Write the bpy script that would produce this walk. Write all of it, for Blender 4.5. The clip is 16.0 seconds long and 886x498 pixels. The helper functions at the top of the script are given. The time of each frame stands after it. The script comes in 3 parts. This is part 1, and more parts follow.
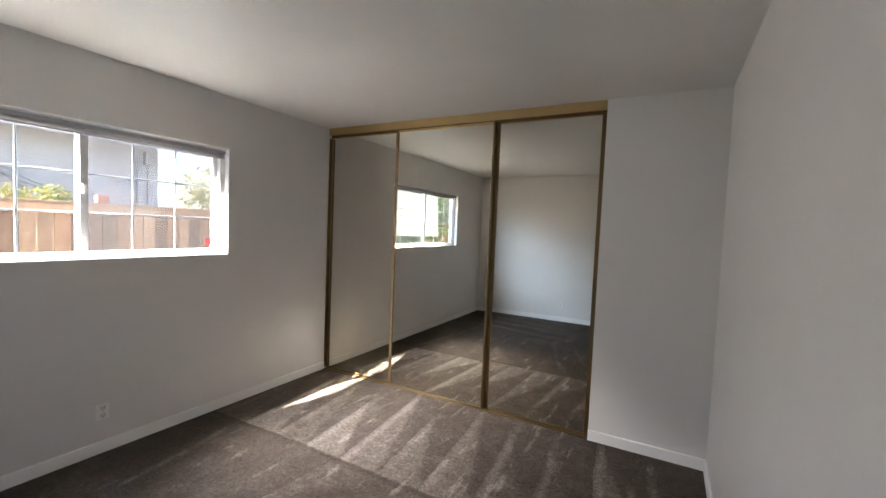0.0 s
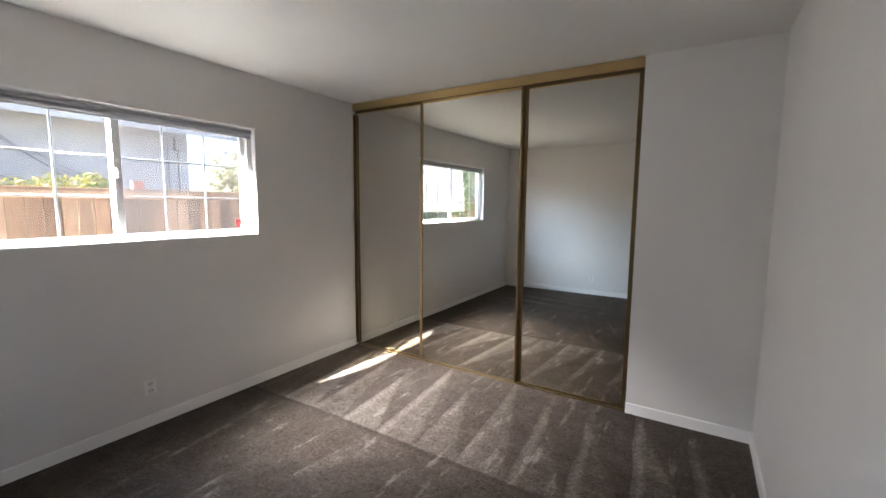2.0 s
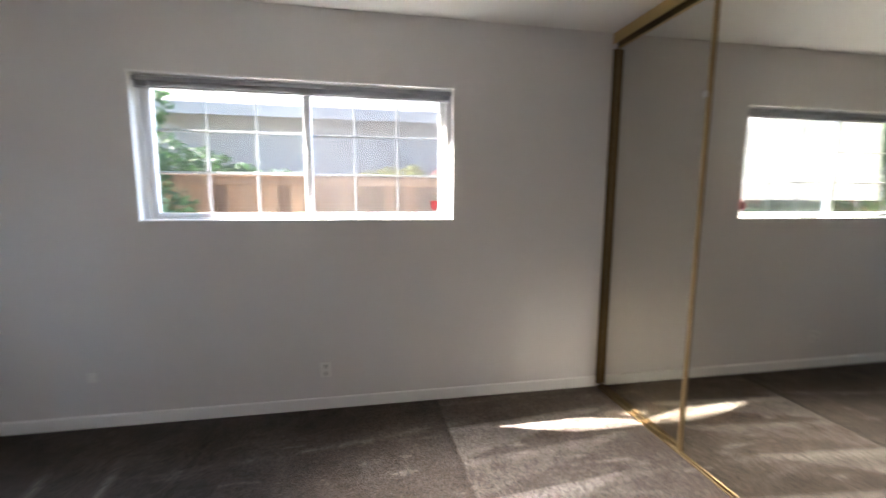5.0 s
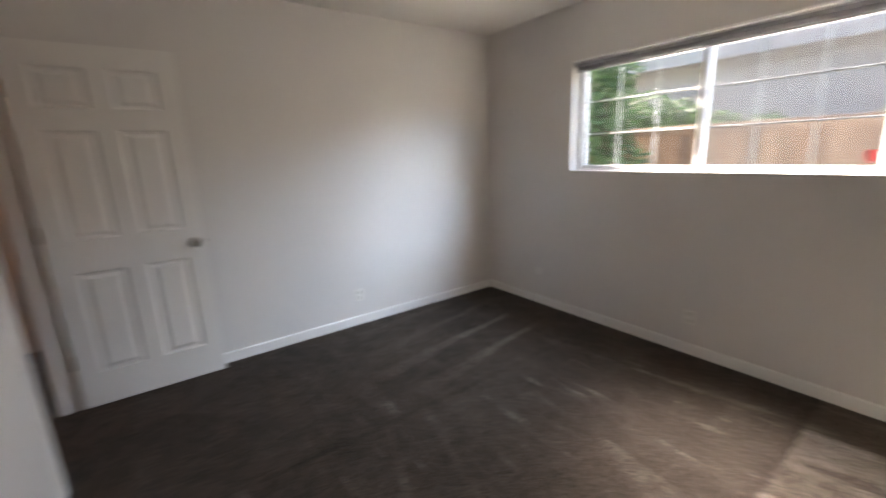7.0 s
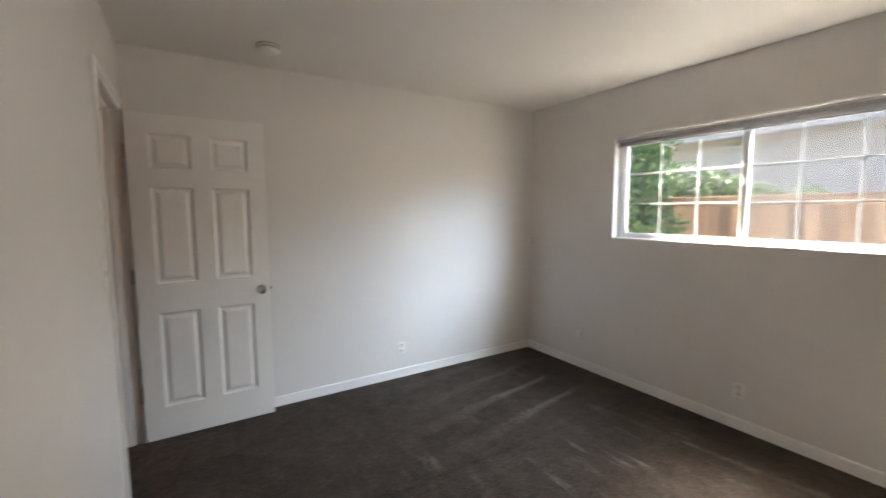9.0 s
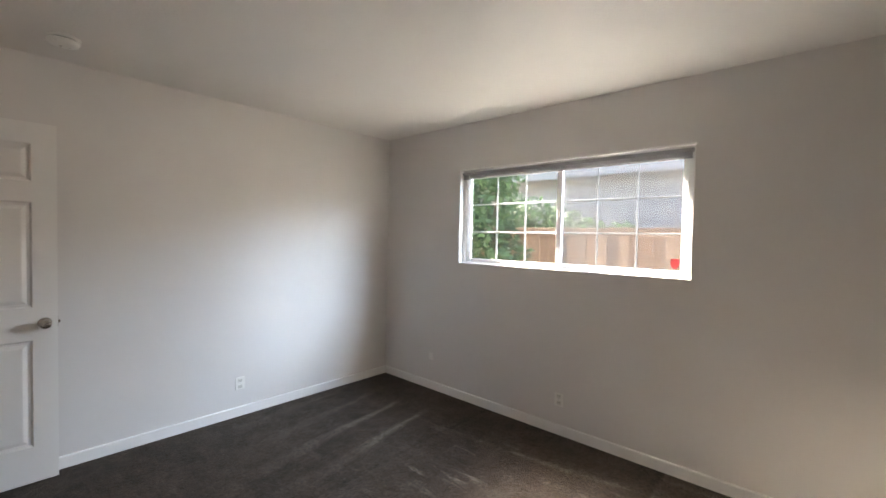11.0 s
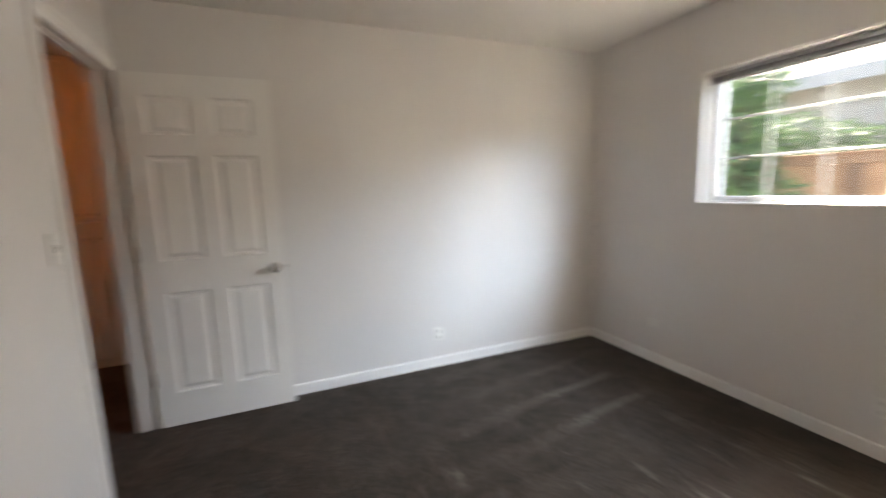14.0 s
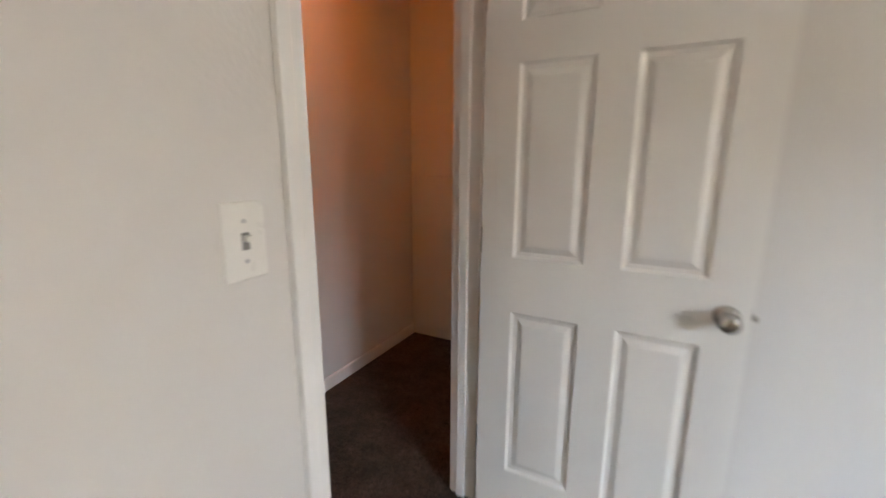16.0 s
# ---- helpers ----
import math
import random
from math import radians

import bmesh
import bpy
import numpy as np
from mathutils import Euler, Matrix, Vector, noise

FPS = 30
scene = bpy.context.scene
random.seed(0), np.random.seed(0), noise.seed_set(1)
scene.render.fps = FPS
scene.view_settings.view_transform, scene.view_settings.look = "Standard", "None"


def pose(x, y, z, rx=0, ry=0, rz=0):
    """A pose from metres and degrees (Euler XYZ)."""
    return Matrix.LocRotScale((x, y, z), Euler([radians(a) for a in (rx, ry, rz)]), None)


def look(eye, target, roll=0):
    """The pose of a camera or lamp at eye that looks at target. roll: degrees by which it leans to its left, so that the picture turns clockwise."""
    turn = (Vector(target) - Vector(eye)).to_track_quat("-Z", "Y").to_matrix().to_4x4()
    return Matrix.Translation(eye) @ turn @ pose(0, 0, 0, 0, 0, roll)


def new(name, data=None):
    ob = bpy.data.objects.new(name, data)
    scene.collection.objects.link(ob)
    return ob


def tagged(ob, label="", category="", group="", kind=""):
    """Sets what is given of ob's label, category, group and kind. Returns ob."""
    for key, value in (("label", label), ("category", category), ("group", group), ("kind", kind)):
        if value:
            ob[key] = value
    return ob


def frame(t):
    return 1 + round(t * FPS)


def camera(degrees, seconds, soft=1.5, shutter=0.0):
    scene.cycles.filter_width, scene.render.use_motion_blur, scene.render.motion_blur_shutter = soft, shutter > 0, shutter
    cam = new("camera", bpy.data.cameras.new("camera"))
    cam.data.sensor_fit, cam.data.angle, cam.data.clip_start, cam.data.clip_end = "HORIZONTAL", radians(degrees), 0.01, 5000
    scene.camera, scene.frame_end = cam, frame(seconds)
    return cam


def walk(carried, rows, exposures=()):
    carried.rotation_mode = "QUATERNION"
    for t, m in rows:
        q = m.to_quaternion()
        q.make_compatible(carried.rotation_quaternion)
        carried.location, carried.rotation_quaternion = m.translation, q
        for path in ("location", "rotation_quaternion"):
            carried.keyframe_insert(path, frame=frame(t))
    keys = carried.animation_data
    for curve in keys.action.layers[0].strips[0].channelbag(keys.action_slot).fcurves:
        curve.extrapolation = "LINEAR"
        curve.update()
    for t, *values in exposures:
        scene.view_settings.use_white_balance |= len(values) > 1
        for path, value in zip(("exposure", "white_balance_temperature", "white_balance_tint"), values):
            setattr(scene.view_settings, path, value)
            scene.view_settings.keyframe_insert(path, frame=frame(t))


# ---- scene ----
# Camera and walk
cam = camera(93.9, 16.0, 1.5, 0.7)
PATH = [
    (0, (0.174, 0.249, 1.486), (-0.78, 2.004, 1.384), 2.4),
    (0.5, (0.223, 0.273, 1.472), (-0.741, 2.021, 1.353), 2.2),
    (1, (0.243, 0.274, 1.481), (-0.797, 1.973, 1.308), 1.2),
    (1.5, (0.216, 0.277, 1.47), (-0.837, 1.968, 1.284), 0.7),
    (2, (0.121, 0.285, 1.456), (-0.931, 1.972, 1.241), 0.5),
    (2.5, (0.01, 0.368, 1.43), (-1.129, 1.991, 1.167), -0.1),
    (3, (-0.086, 0.568, 1.446), (-1.505, 1.952, 1.172), -1.2),
    (3.2, (-0.107, 0.674, 1.45), (-1.572, 1.998, 1.132), -1.2),
    (5.5, (-0.246, 2.029, 1.348), (-2.217, 1.807, 1.092), 1.2),
    (6, (-0.211, 2.28, 1.384), (-2.002, 1.445, 1.079), 1.1),
    (6.5, (-0.199, 2.426, 1.425), (-1.818, 1.301, 1.088), 0.4),
    (7, (-0.023, 2.613, 1.404), (-1.156, 1.031, 0.944), -2.3),
    (7.5, (0.164, 2.599, 1.426), (-0.699, 0.834, 1.052), -1.6),
    (8, (0.157, 2.625, 1.435), (-0.772, 0.886, 1.101), -0.4),
    (8.5, (0.194, 2.627, 1.447), (-0.728, 0.872, 1.182), -0.7),
    (9, (0.175, 2.661, 1.449), (-0.877, 0.971, 1.258), -0.2),
    (9.5, (0.097, 2.746, 1.427), (-1.218, 1.251, 1.239), 2.4),
    (9.7, (0.026, 2.795, 1.436), (-1.336, 1.334, 1.33), 2.5),
    (11.8, (-0.024, 2.837, 1.444), (-1.583, 1.591, 1.313), -1.2),
    (12, (-0.023, 2.834, 1.455), (-1.601, 1.622, 1.257), -1.5),
    (12.5, (-0.052, 2.856, 1.393), (-1.597, 1.671, 0.932), -3.3),
    (13, (-0.053, 2.829, 1.326), (-1.464, 1.584, 0.648), -3.2),
    (13.5, (-0.144, 2.61, 1.34), (-1.375, 1.138, 0.776), -2.5),
    (14, (-0.254, 2.355, 1.351), (-1.005, 0.523, 1.067), -1.9),
    (14.5, (-0.34, 2.061, 1.329), (-0.191, 0.102, 0.951), -1.9),
    (15, (-0.276, 1.667, 1.327), (0.02, -0.267, 0.911), 0.0),
    (15.5, (-0.212, 1.243, 1.314), (0.465, -0.598, 0.927), -3.5),
    (16, (-0.072, 0.867, 1.303), (0.846, -0.861, 0.888), 0.2),
]

EXPOSURES = [(0.0, 4.86, 6250, 14), (3.0, 4.96, 6100, 14), (5.5, 4.93, 6250, 15), (6.0, 4.88, 6700, 17), (7.0, 4.72, 6900, 17), (8.0, 5.00, 7000, 15), (9.0, 4.98, 6950, 14),
             (12.0, 4.95, 6750, 15), (13.0, 4.90, 6800, 15), (14.5, 5.19, 7400, 15), (15.0, 5.14, 7550, 18), (16.0, 5.59, 7000, 14)]
walk(cam, [(t, look(eye, target, roll)) for t, eye, target, roll in PATH], EXPOSURES)

# World, sun and lamps
TO_SUN = Vector((-1.05, -3.9, 3.2)).normalized()
world = bpy.data.worlds.new("sky")
scene.world = world
world.use_nodes = True
wn = world.node_tree
sky = wn.nodes.new("ShaderNodeTexSky")
sky.sky_type = "NISHITA"
sky.sun_disc = False
sky.sun_elevation = math.asin(TO_SUN.z)
sky.sun_rotation = math.atan2(TO_SUN.x, TO_SUN.y)
sky.air_density, sky.dust_density, sky.ozone_density = 1.0, 1.5, 1.0
wn.links.new(sky.outputs[0], wn.nodes["Background"].inputs[0])
wn.nodes["Background"].inputs[1].default_value = 0.051
sun = new("sun", bpy.data.lights.new("sun", "SUN"))
sun.data.energy, sun.data.angle, sun.data.color = 5.0, radians(0.53), (1.0, 0.93, 0.82)
sun.matrix_world = look(TO_SUN * 30, (0, 0, 0))
hall_lamp_light = new("hall_lamp_light", bpy.data.lights.new("hall_lamp_light", "POINT"))
hall_lamp_light.data.energy, hall_lamp_light.data.shadow_soft_size, hall_lamp_light.data.color = 0.016, 0.05, (1.0, 0.21, 0.02)
hall_lamp_light.location = (1.15, -0.5, 2.315)


def sky_fill(name, at, way, width, height, watts, colour, spread):
    """Stand-in for sky light entering by the window: added soft lamp outside its glass."""
    lamp = new(name, bpy.data.lights.new(name, "AREA"))
    lamp.data.shape, lamp.data.size, lamp.data.size_y = "RECTANGLE", width, height
    lamp.data.energy, lamp.data.color, lamp.data.spread = watts, colour, radians(spread)
    lamp.matrix_world = look(at, Vector(at) + Vector(way))


sky_fill("skylight_west", (-3.215, 1.382, 1.745), (1, 0, 0.08), 1.78, 0.8, 0.93, (1.0, 0.945, 0.875), 170)
sky_fill("skylight_southwest", (-3.265, 0.95, 2.13), (1.5, 1.7, -2.13), 0.48, 0.42, 1.62, (1.0, 0.95, 0.90), 50)
sky_fill("skylight_north", (-4.1, 2.85, 3.0), (0.62, -0.73, -0.48), 2.2, 1.6, 13.5, (0.60, 0.78, 1.0), 140)

# Fitted plan
XW, XE, YS, YN, H = -2.85, 0.47, -0.493, 3.35, 2.426
WY0, WY1, WZ0, WZ1 = 0.476, 2.288, 1.203, 2.028
DY0, DY1, DZ = -0.417, 0.335, 2.029
CX1 = -0.255
THICK = 0.13
HALL_X, HALL_S, HALL_N = 1.55, -1.71, 2.2
GROUND = -0.2
rng = random.Random(4)


# ---- materials ----
def mat(name, rough=0.6, metal=0.0, base=(0.5, 0.5, 0.5)):
    m = bpy.data.materials.new(name)
    m.use_nodes = True
    b = m.node_tree.nodes["Principled BSDF"]
    b.inputs["Base Color"].default_value = (*base, 1)
    b.inputs["Roughness"].default_value = rough
    b.inputs["Metallic"].default_value = metal
    return m, m.node_tree, b


def node(nt, kind, **values):
    n = nt.nodes.new("ShaderNode" + kind)
    for k, v in values.items():
        n.inputs[k.replace("_", " ")].default_value = v
    return n


def coords(nt):
    return nt.nodes.new("ShaderNodeTexCoord").outputs["Object"]


def world_coords(nt):
    return nt.nodes.new("ShaderNodeNewGeometry").outputs["Position"]


def noise_tex(nt, vec, scale, detail=4.0, rough=0.55):
    n = node(nt, "TexNoise", Scale=scale, Detail=detail, Roughness=rough)
    nt.links.new(vec, n.inputs["Vector"])
    return n.outputs["Fac"]


def ramp(nt, fac, *stops):
    r = nt.nodes.new("ShaderNodeValToRGB")
    while len(r.color_ramp.elements) < len(stops):
        r.color_ramp.elements.new(0.5)
    for e, (p, c) in zip(r.color_ramp.elements, stops):
        e.position, e.color = p, (*c, 1)
    nt.links.new(fac, r.inputs[0])
    return r.outputs[0]


def math_node(nt, op, a, b=None):
    n = nt.nodes.new("ShaderNodeMath")
    n.operation = op
    for i, v in enumerate((a, b)):
        if v is None:
            continue
        if isinstance(v, (int, float)):
            n.inputs[i].default_value = v
        else:
            nt.links.new(v, n.inputs[i])
    return n.outputs[0]


def mix_rgb(nt, fac, a, b, blend="MIX"):
    n = nt.nodes.new("ShaderNodeMix")
    n.data_type, n.blend_type = "RGBA", blend
    for sock, v in ((n.inputs[0], fac), (n.inputs[6], a), (n.inputs[7], b)):
        if isinstance(v, (int, float)):
            sock.default_value = v
        elif isinstance(v, tuple):
            sock.default_value = (*v, 1)
        else:
            nt.links.new(v, sock)
    return n.outputs[2]


def bump(nt, b, height, strength, dist):
    n = node(nt, "Bump", Strength=strength, Distance=dist)
    nt.links.new(height, n.inputs["Height"])
    nt.links.new(n.outputs[0], b.inputs["Normal"])


def painted(name, low, high, rough, grain, strength, dist, wide=0.9):
    """Paint with a slow drift of tone and a fine rolled relief."""
    m, nt, b = mat(name, rough)
    p = world_coords(nt)
    nt.links.new(ramp(nt, noise_tex(nt, p, wide, 5), (0.3, low), (0.7, high)), b.inputs["Base Color"])
    fine = noise_tex(nt, p, grain, 3)
    nt.links.new(math_node(nt, "MULTIPLY_ADD", fine, 0.2), b.inputs["Roughness"])
    nt.nodes[-1].inputs[2].default_value = rough - 0.1
    bump(nt, b, fine, strength, dist)
    return m


WALL = painted("wall_paint", (0.70, 0.676, 0.648), (0.75, 0.726, 0.697), 0.45, 95.0, 0.2, 0.003)
CEIL = painted("ceiling_paint", (0.73, 0.71, 0.67), (0.77, 0.75, 0.71), 0.5, 70.0, 0.45, 0.005)
TRIM = painted("trim_paint", (0.83, 0.82, 0.795), (0.87, 0.86, 0.835), 0.36, 30.0, 0.1, 0.002)
DOOR = painted("door_paint", (0.78, 0.765, 0.73), (0.82, 0.805, 0.77), 0.4, 45.0, 0.12, 0.002)
VINYL = painted("white_vinyl", (0.80, 0.81, 0.81), (0.84, 0.84, 0.84), 0.35, 20.0, 0.05, 0.001)
# fixed sash's bars: same white vinyl, their shaded look put into the grey
GRID_SHADED = painted("shaded_grid_vinyl", (0.40, 0.41, 0.43), (0.45, 0.46, 0.48), 0.4, 20.0, 0.05, 0.001)
PLASTIC = painted("plate_plastic", (0.80, 0.785, 0.74), (0.84, 0.825, 0.78), 0.3, 40.0, 0.03, 0.001)
STUCCO = painted("stucco", (0.44, 0.44, 0.45), (0.50, 0.50, 0.51), 0.85, 40.0, 0.5, 0.01, 0.5)
EAVE = painted("eave_paint", (0.30, 0.30, 0.31), (0.37, 0.37, 0.37), 0.7, 20.0, 0.2, 0.004)
BLIND = painted("blind_aluminium", (0.33, 0.33, 0.35), (0.39, 0.39, 0.41), 0.4, 30.0, 0.02, 0.001)
RECEPT = painted("receptacle_plastic", (0.68, 0.66, 0.61), (0.73, 0.71, 0.66), 0.4, 40.0, 0.03, 0.001)
SLOT, _, _ = mat("dark_slot", 0.6, 0, (0.03, 0.028, 0.025))
SWITCH_SLOT, _, _ = mat("grey_slot", 0.5, 0, (0.22, 0.21, 0.2))
RED, _, _ = mat("red_sticker", 0.4, 0, (0.17, 0.016, 0.018))
RUBBER, _, _ = mat("dark_rubber", 0.7, 0, (0.03, 0.03, 0.032))


def make_metal(name, base, rough, var):
    m, nt, b = mat(name, rough, 1.0, base)
    n = noise_tex(nt, coords(nt), 35.0, 4)
    nt.links.new(math_node(nt, "MULTIPLY_ADD", n, var), b.inputs["Roughness"])
    nt.nodes[-1].inputs[2].default_value = rough - var / 2
    bump(nt, b, n, 0.05, 0.001)
    return m


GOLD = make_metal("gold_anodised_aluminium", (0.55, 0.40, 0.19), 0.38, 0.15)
GOLD_DARK = make_metal("dark_gold_aluminium", (0.18, 0.125, 0.06), 0.42, 0.15)
GOLD_MID = make_metal("mid_gold_aluminium", (0.30, 0.215, 0.11), 0.5, 0.15)
NICKEL = make_metal("satin_nickel", (0.50, 0.475, 0.44), 0.24, 0.1)
STEEL = make_metal("zinc_steel", (0.55, 0.55, 0.55), 0.4, 0.1)


def make_mirror():
    m, nt, b = mat("mirror_glass", 0.015, 1.0, (0.70, 0.685, 0.62))
    p = coords(nt)
    smear = noise_tex(nt, p, 3.5, 6, 0.7)
    r = nt.nodes.new("ShaderNodeMapRange")
    r.inputs["From Min"].default_value, r.inputs["From Max"].default_value = 0.45, 0.8
    r.inputs["To Min"].default_value, r.inputs["To Max"].default_value = 0.006, 0.05
    nt.links.new(smear, r.inputs["Value"])
    nt.links.new(r.outputs[0], b.inputs["Roughness"])
    return m


MIRROR = make_mirror()


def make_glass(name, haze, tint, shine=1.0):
    """Thin sheet: see-through tint with a Fresnel gloss and a film of dust."""
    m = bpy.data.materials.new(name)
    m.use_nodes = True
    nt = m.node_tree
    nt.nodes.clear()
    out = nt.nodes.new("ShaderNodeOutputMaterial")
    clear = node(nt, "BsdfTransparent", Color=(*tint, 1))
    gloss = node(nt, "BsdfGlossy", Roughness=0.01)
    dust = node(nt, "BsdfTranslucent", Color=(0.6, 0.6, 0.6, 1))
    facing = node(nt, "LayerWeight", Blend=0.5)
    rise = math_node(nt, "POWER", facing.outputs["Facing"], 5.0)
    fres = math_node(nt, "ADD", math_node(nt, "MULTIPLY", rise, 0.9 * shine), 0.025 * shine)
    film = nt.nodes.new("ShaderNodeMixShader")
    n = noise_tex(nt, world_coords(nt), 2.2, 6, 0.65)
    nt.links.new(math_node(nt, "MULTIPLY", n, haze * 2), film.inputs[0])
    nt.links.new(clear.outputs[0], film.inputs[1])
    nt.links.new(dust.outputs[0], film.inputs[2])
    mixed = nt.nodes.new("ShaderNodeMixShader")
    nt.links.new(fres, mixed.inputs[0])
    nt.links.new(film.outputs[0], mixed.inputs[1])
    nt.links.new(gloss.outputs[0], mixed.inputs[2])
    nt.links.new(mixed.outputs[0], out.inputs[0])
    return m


# the pane's tint darkens the view outside in place of exposure
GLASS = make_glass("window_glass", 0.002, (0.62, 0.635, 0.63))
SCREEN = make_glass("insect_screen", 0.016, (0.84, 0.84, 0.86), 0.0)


def make_carpet():
    m, nt, b = mat("plush_carpet", 0.95)
    p = world_coords(nt)

    def mul(a, c):
        return math_node(nt, "MULTIPLY", a, c)

    def plus(a, c):
        return math_node(nt, "ADD", a, c)

    def minus(a, c):
        return math_node(nt, "SUBTRACT", a, c)

    def span(value, low, high):
        n = nt.nodes.new("ShaderNodeMapRange")
        n.inputs["From Min"].default_value, n.inputs["From Max"].default_value = low, high
        nt.links.new(value, n.inputs["Value"])
        return n.outputs[0]

    def white(a, c):
        cell = nt.nodes.new("ShaderNodeCombineXYZ")
        nt.links.new(a, cell.inputs[0])
        cell.inputs[1].default_value = c
        r = nt.nodes.new("ShaderNodeTexWhiteNoise")
        nt.links.new(cell.outputs[0], r.inputs["Vector"])
        sp = nt.nodes.new("ShaderNodeSeparateColor")
        nt.links.new(r.outputs["Color"], sp.inputs[0])
        return sp.outputs
    warp = node(nt, "TexNoise", Scale=1.6, Detail=3.0)
    nt.links.new(p, warp.inputs["Vector"])
    add = nt.nodes.new("ShaderNodeVectorMath")
    add.operation = "MULTIPLY_ADD"
    nt.links.new(warp.outputs["Color"], add.inputs[0])
    add.inputs[1].default_value = (0.05, 0.07, 0.0)
    nt.links.new(p, add.inputs[2])
    sep = nt.nodes.new("ShaderNodeSeparateXYZ")
    nt.links.new(add.outputs[0], sep.inputs[0])
    x, y = sep.outputs[0], sep.outputs[1]
    ragged = minus(noise_tex(nt, p, 38.0, 4, 0.7), 0.5)
    blotch = noise_tex(nt, p, 1.7, 6, 0.65)
    patch = noise_tex(nt, p, 9.0, 6, 0.75)
    # closet row: sawtooth strokes, broad at the seam and running out at the doors
    a1 = math_node(nt, "DIVIDE", minus(y, 2.235), 1.1)
    lane = plus(plus(math_node(nt, "DIVIDE", x, 0.3), mul(a1, 0.36)), 40.17)
    r1 = white(math_node(nt, "FLOOR", lane), 3.0)
    across = math_node(nt, "FRACT", lane)
    limit = minus(1.04, math_node(nt, "DIVIDE", a1, plus(mul(r1[1], 0.6), 0.62)))
    tooth = span(plus(minus(limit, across), mul(ragged, 0.16)), -0.02, 0.10)
    inside = span(y, 2.225, 2.245)
    tooth = mul(mul(tooth, plus(mul(r1[2], 0.5), 0.5)), inside)
    crest = span(math_node(nt, "ABSOLUTE", plus(minus(across, 0.13), mul(ragged, 0.10))), 0.13, 0.02)
    crest = mul(mul(mul(crest, inside), span(a1, 1.05, 0.75)), plus(mul(r1[0], 0.7), 0.3))
    # middle row: a few thin lines
    lane2 = plus(math_node(nt, "DIVIDE", minus(x, mul(mul(plus(x, 1.95), 0.3), minus(y, 1.5))), 0.29), 31.7)
    r2 = white(math_node(nt, "FLOOR", lane2), 8.0)
    line = span(math_node(nt, "ABSOLUTE", plus(minus(math_node(nt, "FRACT", lane2), 0.5), mul(ragged, 0.16))), 0.14, 0.01)
    line = mul(mul(line, span(r2[1], 0.25, 0.8)), mul(span(y, 0.86, 0.95), span(y, 2.22, 2.1)))
    line = mul(line, span(noise_tex(nt, p, 2.6, 3), 0.36, 0.6))
    limit2 = minus(1.1, math_node(nt, "DIVIDE", minus(2.2, y), plus(mul(r2[0], 0.9), 0.5)))
    tooth2 = span(plus(minus(limit2, math_node(nt, "FRACT", lane2)), mul(ragged, 0.3)), -0.05, 0.16)
    tooth2 = mul(mul(tooth2, span(r2[2], 0.1, 0.9)), mul(mul(span(y, 0.86, 1.1), span(y, 2.22, 2.18)), span(x, -0.9, -1.5)))
    # south row: short fingers fanning out of the corner
    lane3 = plus(math_node(nt, "DIVIDE", minus(y, mul(x, 0.17)), 0.31), 22.5)
    r3 = white(math_node(nt, "FLOOR", lane3), 5.0)
    taper = span(x, -1.1, -2.2)
    finger = span(plus(math_node(nt, "ABSOLUTE", plus(minus(math_node(nt, "FRACT", lane3), 0.5), mul(ragged, 0.14))), mul(minus(1.0, taper), -0.12)), 0.14, 0.02)
    finger = mul(mul(mul(finger, span(x, -2.5, -2.3)), span(x, -0.9, -1.9)), mul(span(y, 0.92, 0.82), plus(mul(r3[1], 0.8), 0.2)))
    seam1 = span(math_node(nt, "ABSOLUTE", plus(minus(y, 2.215), mul(ragged, 0.03))), 0.028, 0.004)
    seam2 = span(math_node(nt, "ABSOLUTE", plus(minus(y, 0.875), mul(ragged, 0.04))), 0.026, 0.004)
    stretched = nt.nodes.new("ShaderNodeMapping")
    stretched.inputs["Scale"].default_value = (8.0, 1.6, 1.0)
    stretched.inputs["Rotation"].default_value = (0, 0, 0.2)
    nt.links.new(p, stretched.inputs[0])
    streak = mul(span(noise_tex(nt, stretched.outputs[0], 1.5, 5, 0.62), 0.58, 0.72), span(y, -0.5, 1.1))
    # tone dies out near the window wall: shade below the sill, painted in
    unshaded = math_node(nt, "MAXIMUM", span(plus(x, mul(ragged, 0.15)), -2.62, -2.46), mul(inside, 0.45))
    nap_light = plus(mul(tooth, 0.2), plus(mul(crest, 0.2), plus(plus(mul(line, 0.22), mul(tooth2, 0.15)), plus(mul(finger, 0.34), mul(streak, 0.38)))))
    nap_light = plus(nap_light, mul(mul(inside, span(x, -0.4, -1.0)), 0.1))
    # rise towards the north: window light on the floor, put into the colour
    nap_light = plus(nap_light, mul(span(y, 0.4, 1.6), 0.1))
    nap_light = minus(mul(nap_light, unshaded), mul(plus(seam1, seam2), 0.08))
    tone = plus(nap_light, plus(mul(blotch, 0.5), plus(mul(patch, 0.58), -0.135)))
    fine = noise_tex(nt, p, 105.0, 4, 0.85)
    coarse = noise_tex(nt, p, 42.0, 3, 0.7)
    colour = ramp(nt, tone, (0.30, (0.033, 0.0228, 0.0148)), (0.62, (0.112, 0.086, 0.065)), (1.0, (0.31, 0.27, 0.235)))
    speck = ramp(nt, plus(mul(fine, 0.65), mul(coarse, 0.35)), (0.39, (0.28, 0.27, 0.26)), (0.61, (1.78, 1.78, 1.78)))
    nt.links.new(mix_rgb(nt, 1.0, colour, speck, "MULTIPLY"), b.inputs["Base Color"])
    b.inputs["Sheen Weight"].default_value = 0.1
